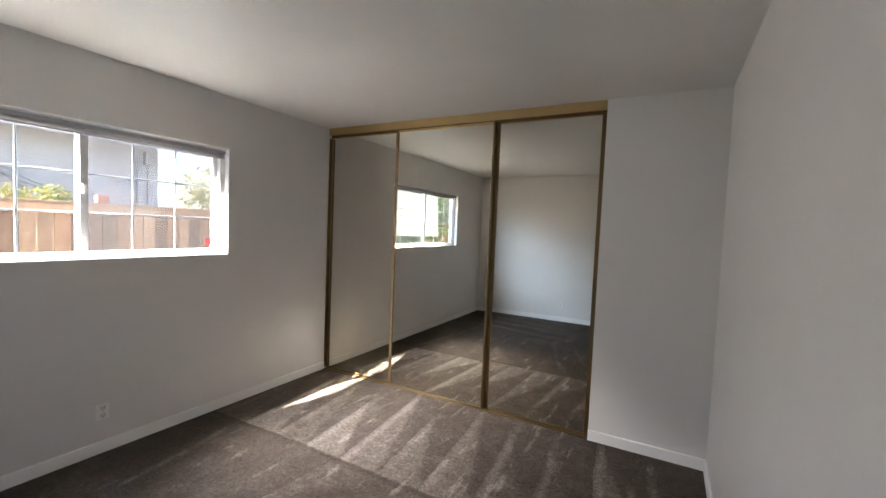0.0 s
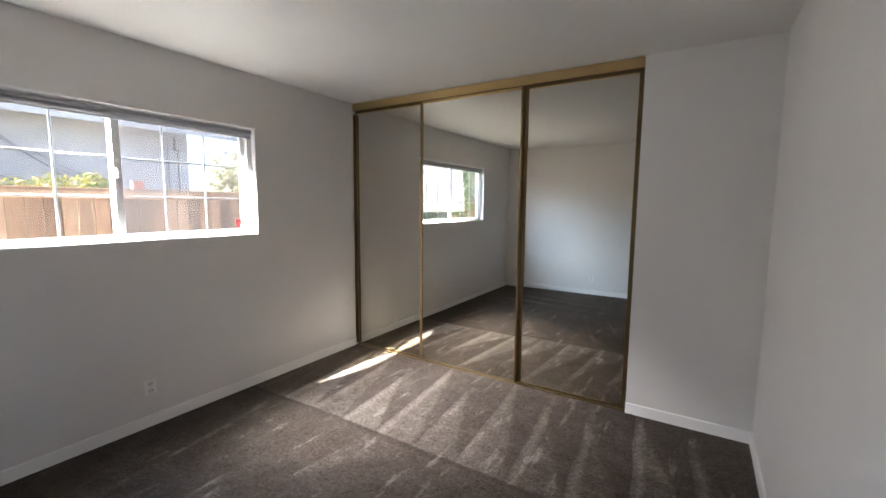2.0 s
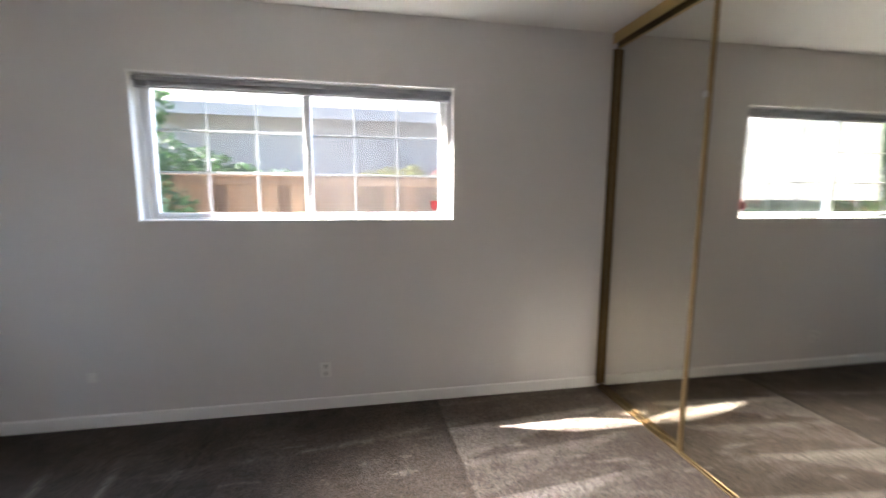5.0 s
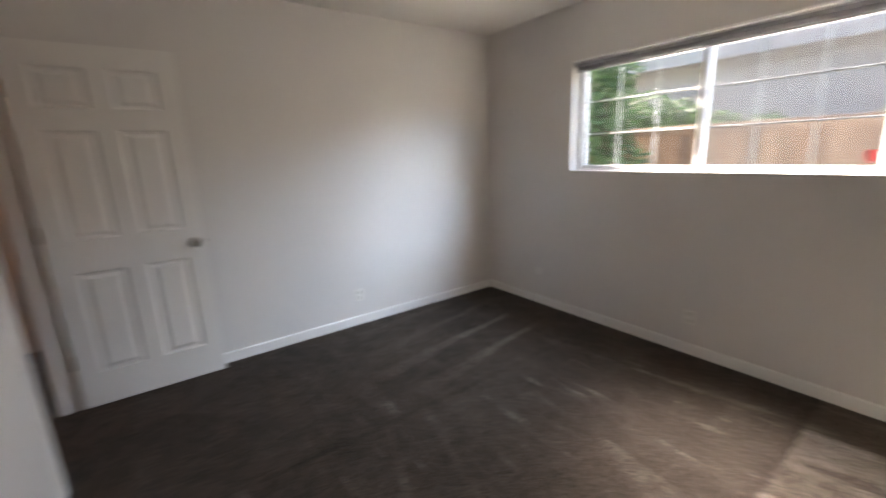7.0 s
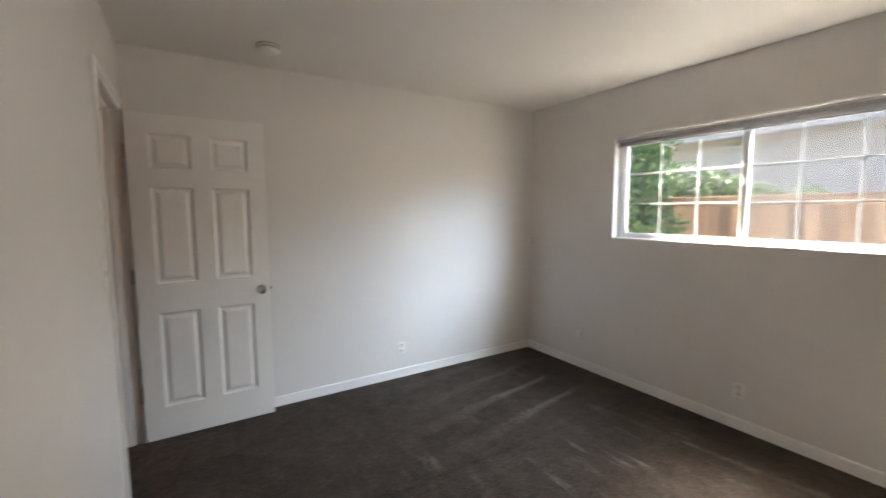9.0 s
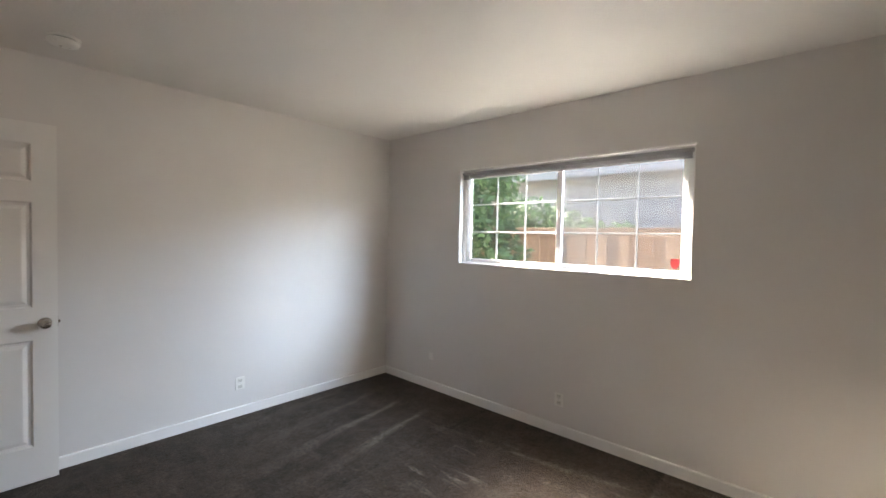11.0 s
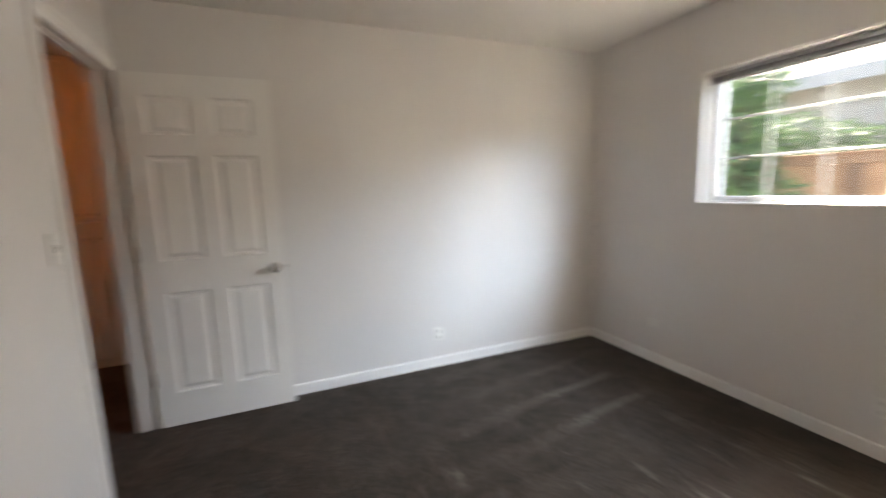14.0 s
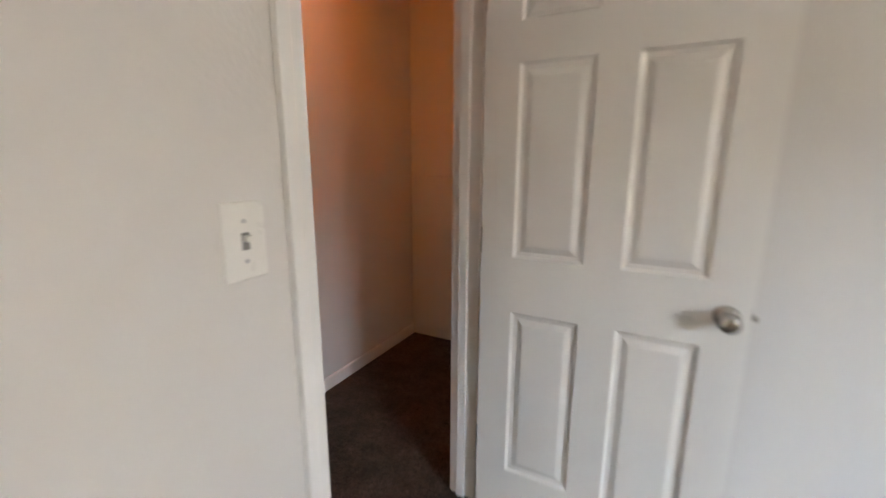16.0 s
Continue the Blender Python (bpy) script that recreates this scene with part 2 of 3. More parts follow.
    b.inputs["Sheen Roughness"].default_value = 0.5
    b.inputs["Specular IOR Level"].default_value = 0.1
    tuft = node(nt, "TexVoronoi", Scale=130.0)
    nt.links.new(p, tuft.inputs["Vector"])
    height = plus(mul(fine, 0.6), plus(mul(tuft.outputs["Distance"], 0.5), mul(patch, 0.7)))
    height = plus(height, mul(plus(tooth, plus(crest, plus(tooth2, plus(line, finger)))), 0.22))
    height = minus(height, mul(plus(seam1, seam2), 0.1))
    bump(nt, b, height, 1.0, 0.02)
    return m


CARPET = make_carpet()


def make_wood(name, dark, light, scale=6.0):
    m, nt, b = mat(name, 0.8)
    p = coords(nt)
    mp = nt.nodes.new("ShaderNodeMapping")
    mp.inputs["Scale"].default_value = (8, 8, 0.7)
    nt.links.new(p, mp.inputs[0])
    info = nt.nodes.new("ShaderNodeObjectInfo")
    shift = nt.nodes.new("ShaderNodeVectorMath")
    shift.operation = "ADD"
    nt.links.new(mp.outputs[0], shift.inputs[0])
    nt.links.new(math_node(nt, "MULTIPLY", info.outputs["Random"], 40.0), shift.inputs[1])
    grain = noise_tex(nt, shift.outputs[0], scale, 6, 0.6)
    base = ramp(nt, grain, (0.3, dark), (0.72, light))
    each = ramp(nt, info.outputs["Random"], (0.0, (0.48, 0.42, 0.40)), (0.25, (1.12, 0.92, 0.78)), (0.5, (0.72, 0.62, 0.57)), (0.75, (1.5, 1.38, 1.24)), (1.0, (0.92, 0.76, 0.66)))
    nt.links.new(mix_rgb(nt, 1.0, base, each, "MULTIPLY"), b.inputs["Base Color"])
    bump(nt, b, grain, 0.4, 0.004)
    return m


FENCE = make_wood("weathered_cedar", (0.21, 0.142, 0.10), (0.40, 0.295, 0.215))


def make_leaf(name, dark, light):
    m, nt, b = mat(name, 0.55)
    g = nt.nodes.new("ShaderNodeNewGeometry")
    nt.links.new(ramp(nt, g.outputs["Random Per Island"], (0.0, dark), (1.0, light)), b.inputs["Base Color"])
    b.inputs["Subsurface Weight"].default_value = 0.0
    tr = nt.nodes.new("ShaderNodeBsdfTranslucent")
    nt.links.new(ramp(nt, g.outputs["Random Per Island"], (0.0, dark), (1.0, light)), tr.inputs[0])
    mx = nt.nodes.new("ShaderNodeMixShader")
    mx.inputs[0].default_value = 0.45
    out = nt.nodes["Material Output"]
    nt.links.new(b.outputs[0], mx.inputs[1])
    nt.links.new(tr.outputs[0], mx.inputs[2])
    nt.links.new(mx.outputs[0], out.inputs[0])
    return m


LEAF = make_leaf("green_leaves", (0.03, 0.07, 0.028), (0.10, 0.18, 0.065))
LEAF_Y = make_leaf("yellowing_leaves", (0.17, 0.16, 0.08), (0.34, 0.31, 0.17))
LEAF_O = make_leaf("flowering_leaves", (0.06, 0.14, 0.02), (0.34, 0.24, 0.05))
BARK = painted("bark", (0.07, 0.05, 0.035), (0.15, 0.11, 0.08), 0.9, 30.0, 0.8, 0.02, 4.0)
SOIL = painted("dry_ground", (0.20, 0.17, 0.12), (0.32, 0.28, 0.21), 0.95, 25.0, 0.7, 0.02, 0.6)
ROOFING = painted("grey_roofing", (0.24, 0.235, 0.235), (0.32, 0.315, 0.31), 0.9, 30.0, 0.6, 0.01, 1.5)
BRICK = painted("red_brick", (0.30, 0.09, 0.06), (0.42, 0.15, 0.10), 0.85, 40.0, 0.5, 0.005, 6.0)
CABLE, _, _ = mat("grey_cable", 0.6, 0, (0.13, 0.13, 0.135))
CABINET = painted("cabinet_paint", (0.70, 0.66, 0.58), (0.75, 0.71, 0.63), 0.45, 40.0, 0.1, 0.002)
LAMP_GLASS, _lt, _lb = mat("lit_lamp_glass", 0.4, 0, (0.9, 0.85, 0.75))
_lb.inputs["Emission Color"].default_value = (1.0, 0.26, 0.04, 1)
_lb.inputs["Emission Strength"].default_value = 0.25


# ---- mesh helpers ----
def box(bm, x0, x1, y0, y1, z0, z1, bevel=0.0, seg=1):
    r = bmesh.ops.create_cube(bm, size=1.0)
    bmesh.ops.scale(bm, vec=(x1 - x0, y1 - y0, z1 - z0), verts=r["verts"])
    bmesh.ops.translate(bm, vec=((x0 + x1) / 2, (y0 + y1) / 2, (z0 + z1) / 2), verts=r["verts"])
    if bevel:
        edges = list({e for v in r["verts"] for e in v.link_edges})
        bmesh.ops.bevel(bm, geom=edges, offset=bevel, segments=seg, affect="EDGES", profile=0.5)
    return bm


def boxes(*specs, bevel=0.0, seg=1):
    bm = bmesh.new()
    for s in specs:
        box(bm, *s, bevel=bevel, seg=seg)
    return bm


def lathe(profile, axis="z", n=28):
    """A turned body from (radius, height) pairs."""
    bm = bmesh.new()
    rings = []
    for r, h in profile:
        ring = []
        for i in range(n):
            a = 2 * math.pi * i / n
            c, s = r * math.cos(a), r * math.sin(a)
            ring.append(bm.verts.new({"z": (c, s, h), "y": (c, h, s), "x": (h, c, s)}[axis]))
        rings.append(ring)
    for a, b in zip(rings, rings[1:]):
        for i in range(n):
            bm.faces.new((a[i], a[(i + 1) % n], b[(i + 1) % n], b[i]))
    for ring in (rings[0], rings[-1]):
        bm.faces.new(ring)
    bmesh.ops.recalc_face_normals(bm, faces=bm.faces)
    for f in bm.faces:
        f.smooth = len(f.verts) == 4
    return bm


def part(name, bm, material, parent=None, label=""):
    me = bpy.data.meshes.new(name)
    bmesh.ops.recalc_face_normals(bm, faces=bm.faces)
    bm.to_mesh(me)
    bm.free()
    me.materials.append(material)
    ob = new(name, me)
    if parent:
        ob.parent = parent
    if label:
        ob["label"] = label
    return ob


def empty(name, at=(0, 0, 0)):
    e = new(name)
    e.location = at
    e.empty_display_size = 0.1
    return e


def structure(name, bm, material, label, category):
    return tagged(part(name, bm, material), label, category, kind="structure")


def tube(name, points, radius, material, parent=None):
    cu = bpy.data.curves.new(name, "CURVE")
    cu.dimensions, cu.bevel_depth, cu.bevel_resolution, cu.use_fill_caps = "3D", radius, 2, True
    sp = cu.splines.new("NURBS")
    sp.points.add(len(points) - 1)
    for q, p in zip(sp.points, points):
        q.co = (*p, 1)
    sp.use_endpoint_u, sp.order_u, sp.resolution_u = True, 3, 6
    cu.materials.append(material)
    ob = new(name, cu)
    if parent:
        ob.parent = parent
    return ob


# ---- room shell ----
def build_shell():
    o = THICK
    # floor of bedroom and hall
    structure("floor", boxes((XW, XE, YS, YN + 0.06, -0.15, 0), (XE, XE + 0.1, DY0, DY1, -0.15, 0),
                             (XE + 0.1, HALL_X, HALL_S, HALL_N, -0.15, 0)), CARPET,
              "dark taupe plush carpet with pale vacuum tracks", "carpet floor")
    structure("ceiling", boxes((XW - o, HALL_X + 0.1, HALL_S - 0.1, YN + 0.8, H, H + 0.12)), CEIL,
              "off-white painted plaster ceiling", "ceiling")
    # window wall with its opening
    y0, y1 = HALL_S - 0.1, YN + 0.8
    structure("wall_west", boxes((XW - o, XW, y0, WY0, GROUND, H), (XW - o, XW, WY1, y1, GROUND, H),
                                 (XW - o, XW, WY0, WY1, GROUND, WZ0), (XW - o, XW, WY0, WY1, WZ1, H)), WALL,
              "white painted wall around a wide window opening", "wall")
    structure("wall_south", boxes((XW, XE, YS - 0.1, YS, 0, H)), WALL, "white painted plain wall behind the open door", "wall")
    structure("wall_east", boxes((XE, XE + 0.1, YS - 0.1, DY0 - 0.018, 0, H), (XE, XE + 0.1, DY1 + 0.018, YN + 0.8, 0, H),
                                 (XE, XE + 0.1, DY0 - 0.018, DY1 + 0.018, DZ + 0.018, H)), WALL,
              "white painted wall with the bedroom doorway", "wall")
    structure("wall_north", boxes((CX1, XE, YN, YN + 0.1, 0, H), (XW, XE, YN + 0.7, YN + 0.8, 0, H)), WALL,
              "white painted wall beside the mirrored closet", "wall")
    for name, spec in (("wall_hall_east", (HALL_X, HALL_X + 0.1, HALL_S - 0.1, HALL_N + 0.1, 0, H)), ("wall_hall_north", (XE + 0.101, HALL_X, HALL_N, HALL_N + 0.1, 0, H)),
                       ("wall_hall_south", (XE - 0.1, HALL_X, HALL_S - 0.1, HALL_S, 0, H)), ("wall_hall_west", (XE + 0.005, XE + 0.1, HALL_S, YS - 0.1, 0, H))):
        structure(name, boxes(spec), WALL, "painted hallway wall in warm orange lamplight", "wall")


def board_profile(x0, x1, y0, y1, face, h=0.074, t=0.013):
    """One length of baseboard against a wall face: the top edge eased."""
    bm = bmesh.new()
    if face in ("+x", "-x"):
        a, b = (x0, x0 + t) if face == "+x" else (x0 - t, x0)
        box(bm, a, b, y0, y1, 0.0, h)
        outer = b if face == "+x" else a
        es = [e for e in bm.edges if all(abs(v.co.x - outer) < 1e-5 and abs(v.co.z - h) < 1e-5 for v in e.verts)]
    else:
        a, b = (y0, y0 + t) if face == "+y" else (y0 - t, y0)
        box(bm, x0, x1, a, b, 0.0, h)
        outer = b if face == "+y" else a
        es = [e for e in bm.edges if all(abs(v.co.y - outer) < 1e-5 and abs(v.co.z - h) < 1e-5 for v in e.verts)]
    bmesh.ops.bevel(bm, geom=es, offset=0.008, segments=3, affect="EDGES", profile=0.5)
    return bm


def build_trim():
    for args in ((XW, 0, YS, YN, "+x"), (XW + 0.013, XE, YS, 0, "+y"), (CX1, XE - 0.013, YN, 0, "-y"),
                 (XE, 0, DY1 + 0.075, YN, "-x"), (HALL_X, 0, HALL_S + 0.02, HALL_N, "-x"),
                 (XE + 0.1, 0, DY1 + 0.075, HALL_N, "+x"), (XE + 0.1, 0, HALL_S + 0.02, DY0 - 0.075, "+x")):
        structure("baseboard", board_profile(*args), TRIM, "white painted wooden baseboard along the wall", "baseboard")
    # door frame: jambs, stop and casings
    frame_ob = tagged(empty("door_frame", (XE, DY0, 0)), "white painted wooden door frame in the east wall", "door frame", kind="structure")

    def piece(name, *specs, bevel=0.003):
        ob = part(name, boxes(*specs, bevel=bevel, seg=2), TRIM, frame_ob)
        ob.matrix_parent_inverse = Matrix.Translation((-XE, -DY0, 0))
        return ob
    x0, x1 = XE - 0.002, XE + 0.102
    piece("jamb", (x0, x1, DY0 - 0.018, DY0, 0, DZ))
    piece("jamb", (x0, x1, DY1, DY1 + 0.018, 0, DZ))
    piece("head_jamb", (x0, x1, DY0 - 0.018, DY1 + 0.018, DZ, DZ + 0.018))
    piece("door_stop", (XE + 0.04, XE + 0.075, DY0, DY0 + 0.011, 0, DZ))
    piece("door_stop", (XE + 0.04, XE + 0.075, DY1 - 0.011, DY1, 0, DZ))
    piece("door_stop", (XE + 0.04, XE + 0.075, DY0 + 0.011, DY1 - 0.011, DZ - 0.011, DZ))
    for xa, xb, xc in ((XE - 0.016, XE - 0.009, XE), (XE + 0.116, XE + 0.109, XE + 0.1)):
        lo, mid, hi = xa, xb, xc
        for name, ya, yb, yc in (("casing", DY0 - 0.005, DY0 - 0.035, DY0 - 0.062), ("casing", DY1 + 0.005, DY1 + 0.035, DY1 + 0.062)):
            piece(name, (min(mid, hi), max(mid, hi), min(ya, yb), max(ya, yb), 0, DZ + 0.005),
                  (min(lo, hi), max(lo, hi), min(yb, yc), max(yb, yc), 0, DZ + 0.062))
        piece("head_casing", (min(mid, hi), max(mid, hi), DY0 - 0.035, DY1 + 0.035, DZ + 0.005, DZ + 0.035),
              (min(lo, hi), max(lo, hi), DY0 - 0.035, DY1 + 0.035, DZ + 0.035, DZ + 0.062))


# ---- the open door ----
def panel_relief(bm, x0, x1, z0, z1, y, out):
    """A moulded raised panel: a sunk ogee border round a raised field. out: +1 or -1 along y."""
    rings = ((0.0, 0.0), (0.009, -0.009), (0.021, -0.011), (0.040, -0.003), (0.046, -0.0025))
    prev = None
    for inset, d in rings:
        ring = [bm.verts.new((px, y + out * d, pz)) for px, pz in
                ((x0 + inset, z0 + inset), (x1 - inset, z0 + inset), (x1 - inset, z1 - inset), (x0 + inset, z1 - inset))]
        if prev:
            for i in range(4):
                bm.faces.new((prev[i], prev[(i + 1) % 4], ring[(i + 1) % 4], ring[i]))
        prev = ring
    bm.faces.new(prev)


def build_door():
    # leaf swung open, flat beside the south wall
    x0, x1, yb, yf, z0, z1 = -0.302, 0.446, -0.415, -0.38, 0.014, 2.021
    cols = ((-0.198, 0.016), (0.121, 0.338))
    rows = ((0.216, 0.817), (1.0, 1.587), (1.697, 1.905))
    door = tagged(empty("door_1", (x1, yb, z0)), "off-white six-panel moulded door standing open", "door", kind="structure")
    inv = Matrix.Translation((-x1, -yb, -z0))
    bm = bmesh.new()
    xs = sorted({x0, x1, *[v for c in cols for v in c]})
    zs = sorted({z0, z1, *[v for r in rows for v in r]})
    for y, out in ((yf, 1), (yb, -1)):
        for xa, xb in zip(xs, xs[1:]):
            for za, zb in zip(zs, zs[1:]):
                if (xa, xb) in cols and (za, zb) in rows:
                    continue
                bm.faces.new([bm.verts.new(p) for p in ((xa, y, za), (xb, y, za), (xb, y, zb), (xa, y, zb))])
    for p in (((x0, yb, z0), (x0, yf, z0), (x0, yf, z1), (x0, yb, z1)), ((x1, yb, z0), (x1, yf, z0), (x1, yf, z1), (x1, yb, z1)),
              ((x0, yb, z0), (x1, yb, z0), (x1, yf, z0), (x0, yf, z0)), ((x0, yb, z1), (x1, yb, z1), (x1, yf, z1), (x0, yf, z1))):
        bm.faces.new([bm.verts.new(v) for v in p])
    bmesh.ops.remove_doubles(bm, verts=bm.verts, dist=1e-5)
    part("leaf", bm, DOOR, door).matrix_parent_inverse = inv
    for c in cols:
        for r in rows:
            bm = bmesh.new()
            panel_relief(bm, *c, *r, yf, 1)
            panel_relief(bm, *c, *r, yb, -1)
            ob = part("panel", bm, DOOR, door)
            ob.matrix_parent_inverse = inv
    kx, kz = -0.247, 0.909
    for side, y in ((1, yf), (-1, yb)):
        prof = [(0.030, 0.0), (0.031, 0.004), (0.026, 0.010), (0.013, 0.014), (0.011, 0.026), (0.016, 0.032), (0.025, 0.040),
                (0.0275, 0.050), (0.026, 0.060), (0.020, 0.067), (0.008, 0.069), (0.002, 0.0685)]
        k = part("knob", lathe([(r, side * h) for r, h in prof], "y", 32), NICKEL, door, "round satin nickel knob")
        k.matrix_parent_inverse = inv
        k.location = (kx, y, kz)
    part("latch", boxes((x0 - 0.002, x0 + 0.001, yb + 0.006, yf - 0.006, kz - 0.028, kz + 0.028),
                        (x0 - 0.012, x0, yb + 0.012, yf - 0.012, kz - 0.008, kz + 0.008), bevel=0.001), NICKEL, door, "nickel latch bolt and plate").matrix_parent_inverse = inv
    for hz in (0.25, 1.0, 1.75):
        h = part("hinge", lathe([(0.006, 0), (0.007, 0.002), (0.007, 0.086), (0.006, 0.088)], "z", 12), NICKEL, door)
        h.matrix_parent_inverse = inv
        h.location = (x1 + 0.012, yb - 0.004, hz)


# ---- window ----
def build_window():
    win = tagged(empty("window_1", (XW, WY0, WZ0)), "white vinyl two-pane slider window with colonial grid", "window", kind="structure")
    inv = Matrix.Translation((-XW, -WY0, -WZ0))

    def piece(name, bm, m, label="", parent=None):
        ob = part(name, bm, m, parent or win, label)
        if not parent:
            ob.matrix_parent_inverse = inv
        return ob
    xo, xi = XW - 0.128, XW - 0.045
    f = 0.045
    piece("window_frame", boxes((xo, xi, WY0, WY0 + f, WZ0, WZ1), (xo, xi, WY1 - f, WY1, WZ0, WZ1),
                                (xo, xi, WY0 + f, WY1 - f, WZ0, WZ0 + 0.022), (xo, xi, WY0 + f, WY1 - f, WZ1 - 0.03, WZ1), bevel=0.003, seg=2), VINYL)
    # painted returns of the recess and the sill board
    piece("window_sill", boxes((xi, XW + 0.004, WY0 + 0.004, WY1 - 0.004, WZ0, WZ0 + 0.012), bevel=0.003, seg=2), TRIM, "white painted sill")
    piece("jamb_liner", boxes((xi, XW + 0.003, WY0, WY0 + 0.006, WZ0 + 0.012, WZ1 - 0.006), bevel=0.001), TRIM)
    piece("jamb_liner", boxes((xi, XW + 0.003, WY1 - 0.006, WY1, WZ0 + 0.012, WZ1 - 0.006), bevel=0.001), TRIM)
    # lip added proud of the wall: stands in for the lit edge above the blind
    piece("head_liner", boxes((xi, XW + 0.009, WY0 - 0.004, WY1 + 0.004, WZ1 - 0.011, WZ1 + 0.001), bevel=0.002), TRIM)
    mid = 1.392
    za, zb = WZ0 + 0.022, WZ1 - 0.03
    for label, y0, y1, xc, stile, bar, grid in (("sliding sash", WY0 + f, mid + 0.028, XW - 0.066, 0.042, 0.0065, VINYL),
                                               ("fixed sash", mid - 0.02, WY1 - f, XW - 0.096, 0.034, 0.0052, GRID_SHADED)):
        b0, b1 = xc - 0.013, xc + 0.013
        sash = piece("sash", boxes((b0, b1, y0, y0 + stile, za, zb), (b0, b1, y1 - stile, y1, za, zb),
                                   (b0, b1, y0 + stile, y1 - stile, za, za + 0.028), (b0, b1, y0 + stile, y1 - stile, zb - 0.034, zb), bevel=0.003, seg=2), VINYL, "white vinyl " + label)
        g0, g1, h0, h1 = y0 + stile, y1 - stile, za + 0.028, zb - 0.034
        for k in (1, 2):
            yy = g0 + (g1 - g0) * k / 3
            part("muntin", boxes((xc - 0.004, xc + 0.004, yy - bar, yy + bar, h0, h1), bevel=0.002), grid, sash)
            zz = h0 + (h1 - h0) * k / 3 - 0.004
            for j in range(3):
                ya = g0 + (g1 - g0) * j / 3 + (bar if j else 0)
                yb = g0 + (g1 - g0) * (j + 1) / 3 - (bar if j < 2 else 0)
                part("muntin", boxes((xc - 0.004, xc + 0.004, ya, yb, zz - bar, zz + bar), bevel=0.002), grid, sash)
        pane = part("pane", boxes((xc + 0.006, xc + 0.009, g0 - 0.004, g1 + 0.004, h0 - 0.004, h1 + 0.004)), GLASS, sash, "window glass tinted to dim the view outside")
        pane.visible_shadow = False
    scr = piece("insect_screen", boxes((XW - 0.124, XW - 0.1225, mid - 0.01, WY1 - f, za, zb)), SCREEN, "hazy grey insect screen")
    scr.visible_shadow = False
    piece("latch", boxes((XW - 0.053, XW - 0.043, mid - 0.004, mid + 0.014, 1.60, 1.66), bevel=0.003), VINYL, "white sash latch")
    # red shield sticker on the fixed glass
    bm = bmesh.new()
    pts = [(-0.024, 0.03), (0.0, 0.034), (0.024, 0.03), (0.025, 0.0), (0.018, -0.02), (0.0, -0.034), (-0.018, -0.02), (-0.025, 0.0)]
    x = XW - 0.084
    front = [bm.verts.new((x, 2.178 + a, 1.297 + b)) for a, b in pts]
    backv = [bm.verts.new((x - 0.0008, 2.178 + a, 1.297 + b)) for a, b in pts]
    bm.faces.new(front)
    bm.faces.new(list(reversed(backv)))
    for i in range(8):
        bm.faces.new((front[i], backv[i], backv[(i + 1) % 8], front[(i + 1) % 8]))
    tagged(part("shield_sticker", bm, RED), "small red shield-shaped alarm sticker on the glass", "sticker")
    # raised mini blind
    blind = tagged(empty("mini_blind", (XW, WY0, WZ1)), "grey aluminium mini blind drawn fully up", "window blind")
    binv = Matrix.Translation((-XW, -WY0, -WZ1))
    x0, x1 = XW - 0.044, XW - 0.024
    y0, y1 = WY0 + 0.008, WY1 - 0.014
    part("headrail", boxes((x0, x1, y0, y1, WZ1 - 0.046, WZ1 - 0.022), bevel=0.002, seg=2), BLIND, blind).matrix_parent_inverse = binv
    for i in range(9):
        z = WZ1 - 0.045 - i * 0.0031
        part("slat", boxes((x0 + 0.003, x1 - 0.003, y0 + 0.01, y1 - 0.01, z - 0.0011, z)), BLIND, blind).matrix_parent_inverse = binv
    part("bottom_rail", boxes((x0 + 0.002, x1 - 0.002, y0 + 0.008, y1 - 0.008, WZ1 - 0.084, WZ1 - 0.0735), bevel=0.002, seg=2), BLIND, blind).matrix_parent_inverse = binv
    part("tilt_wand", boxes((x1 - 0.001, x1 + 0.005, y0 + 0.078, y0 + 0.085, WZ1 - 0.72, WZ1 - 0.05), bevel=0.0015), VINYL, blind, "clear tilt wand").matrix_parent_inverse = binv


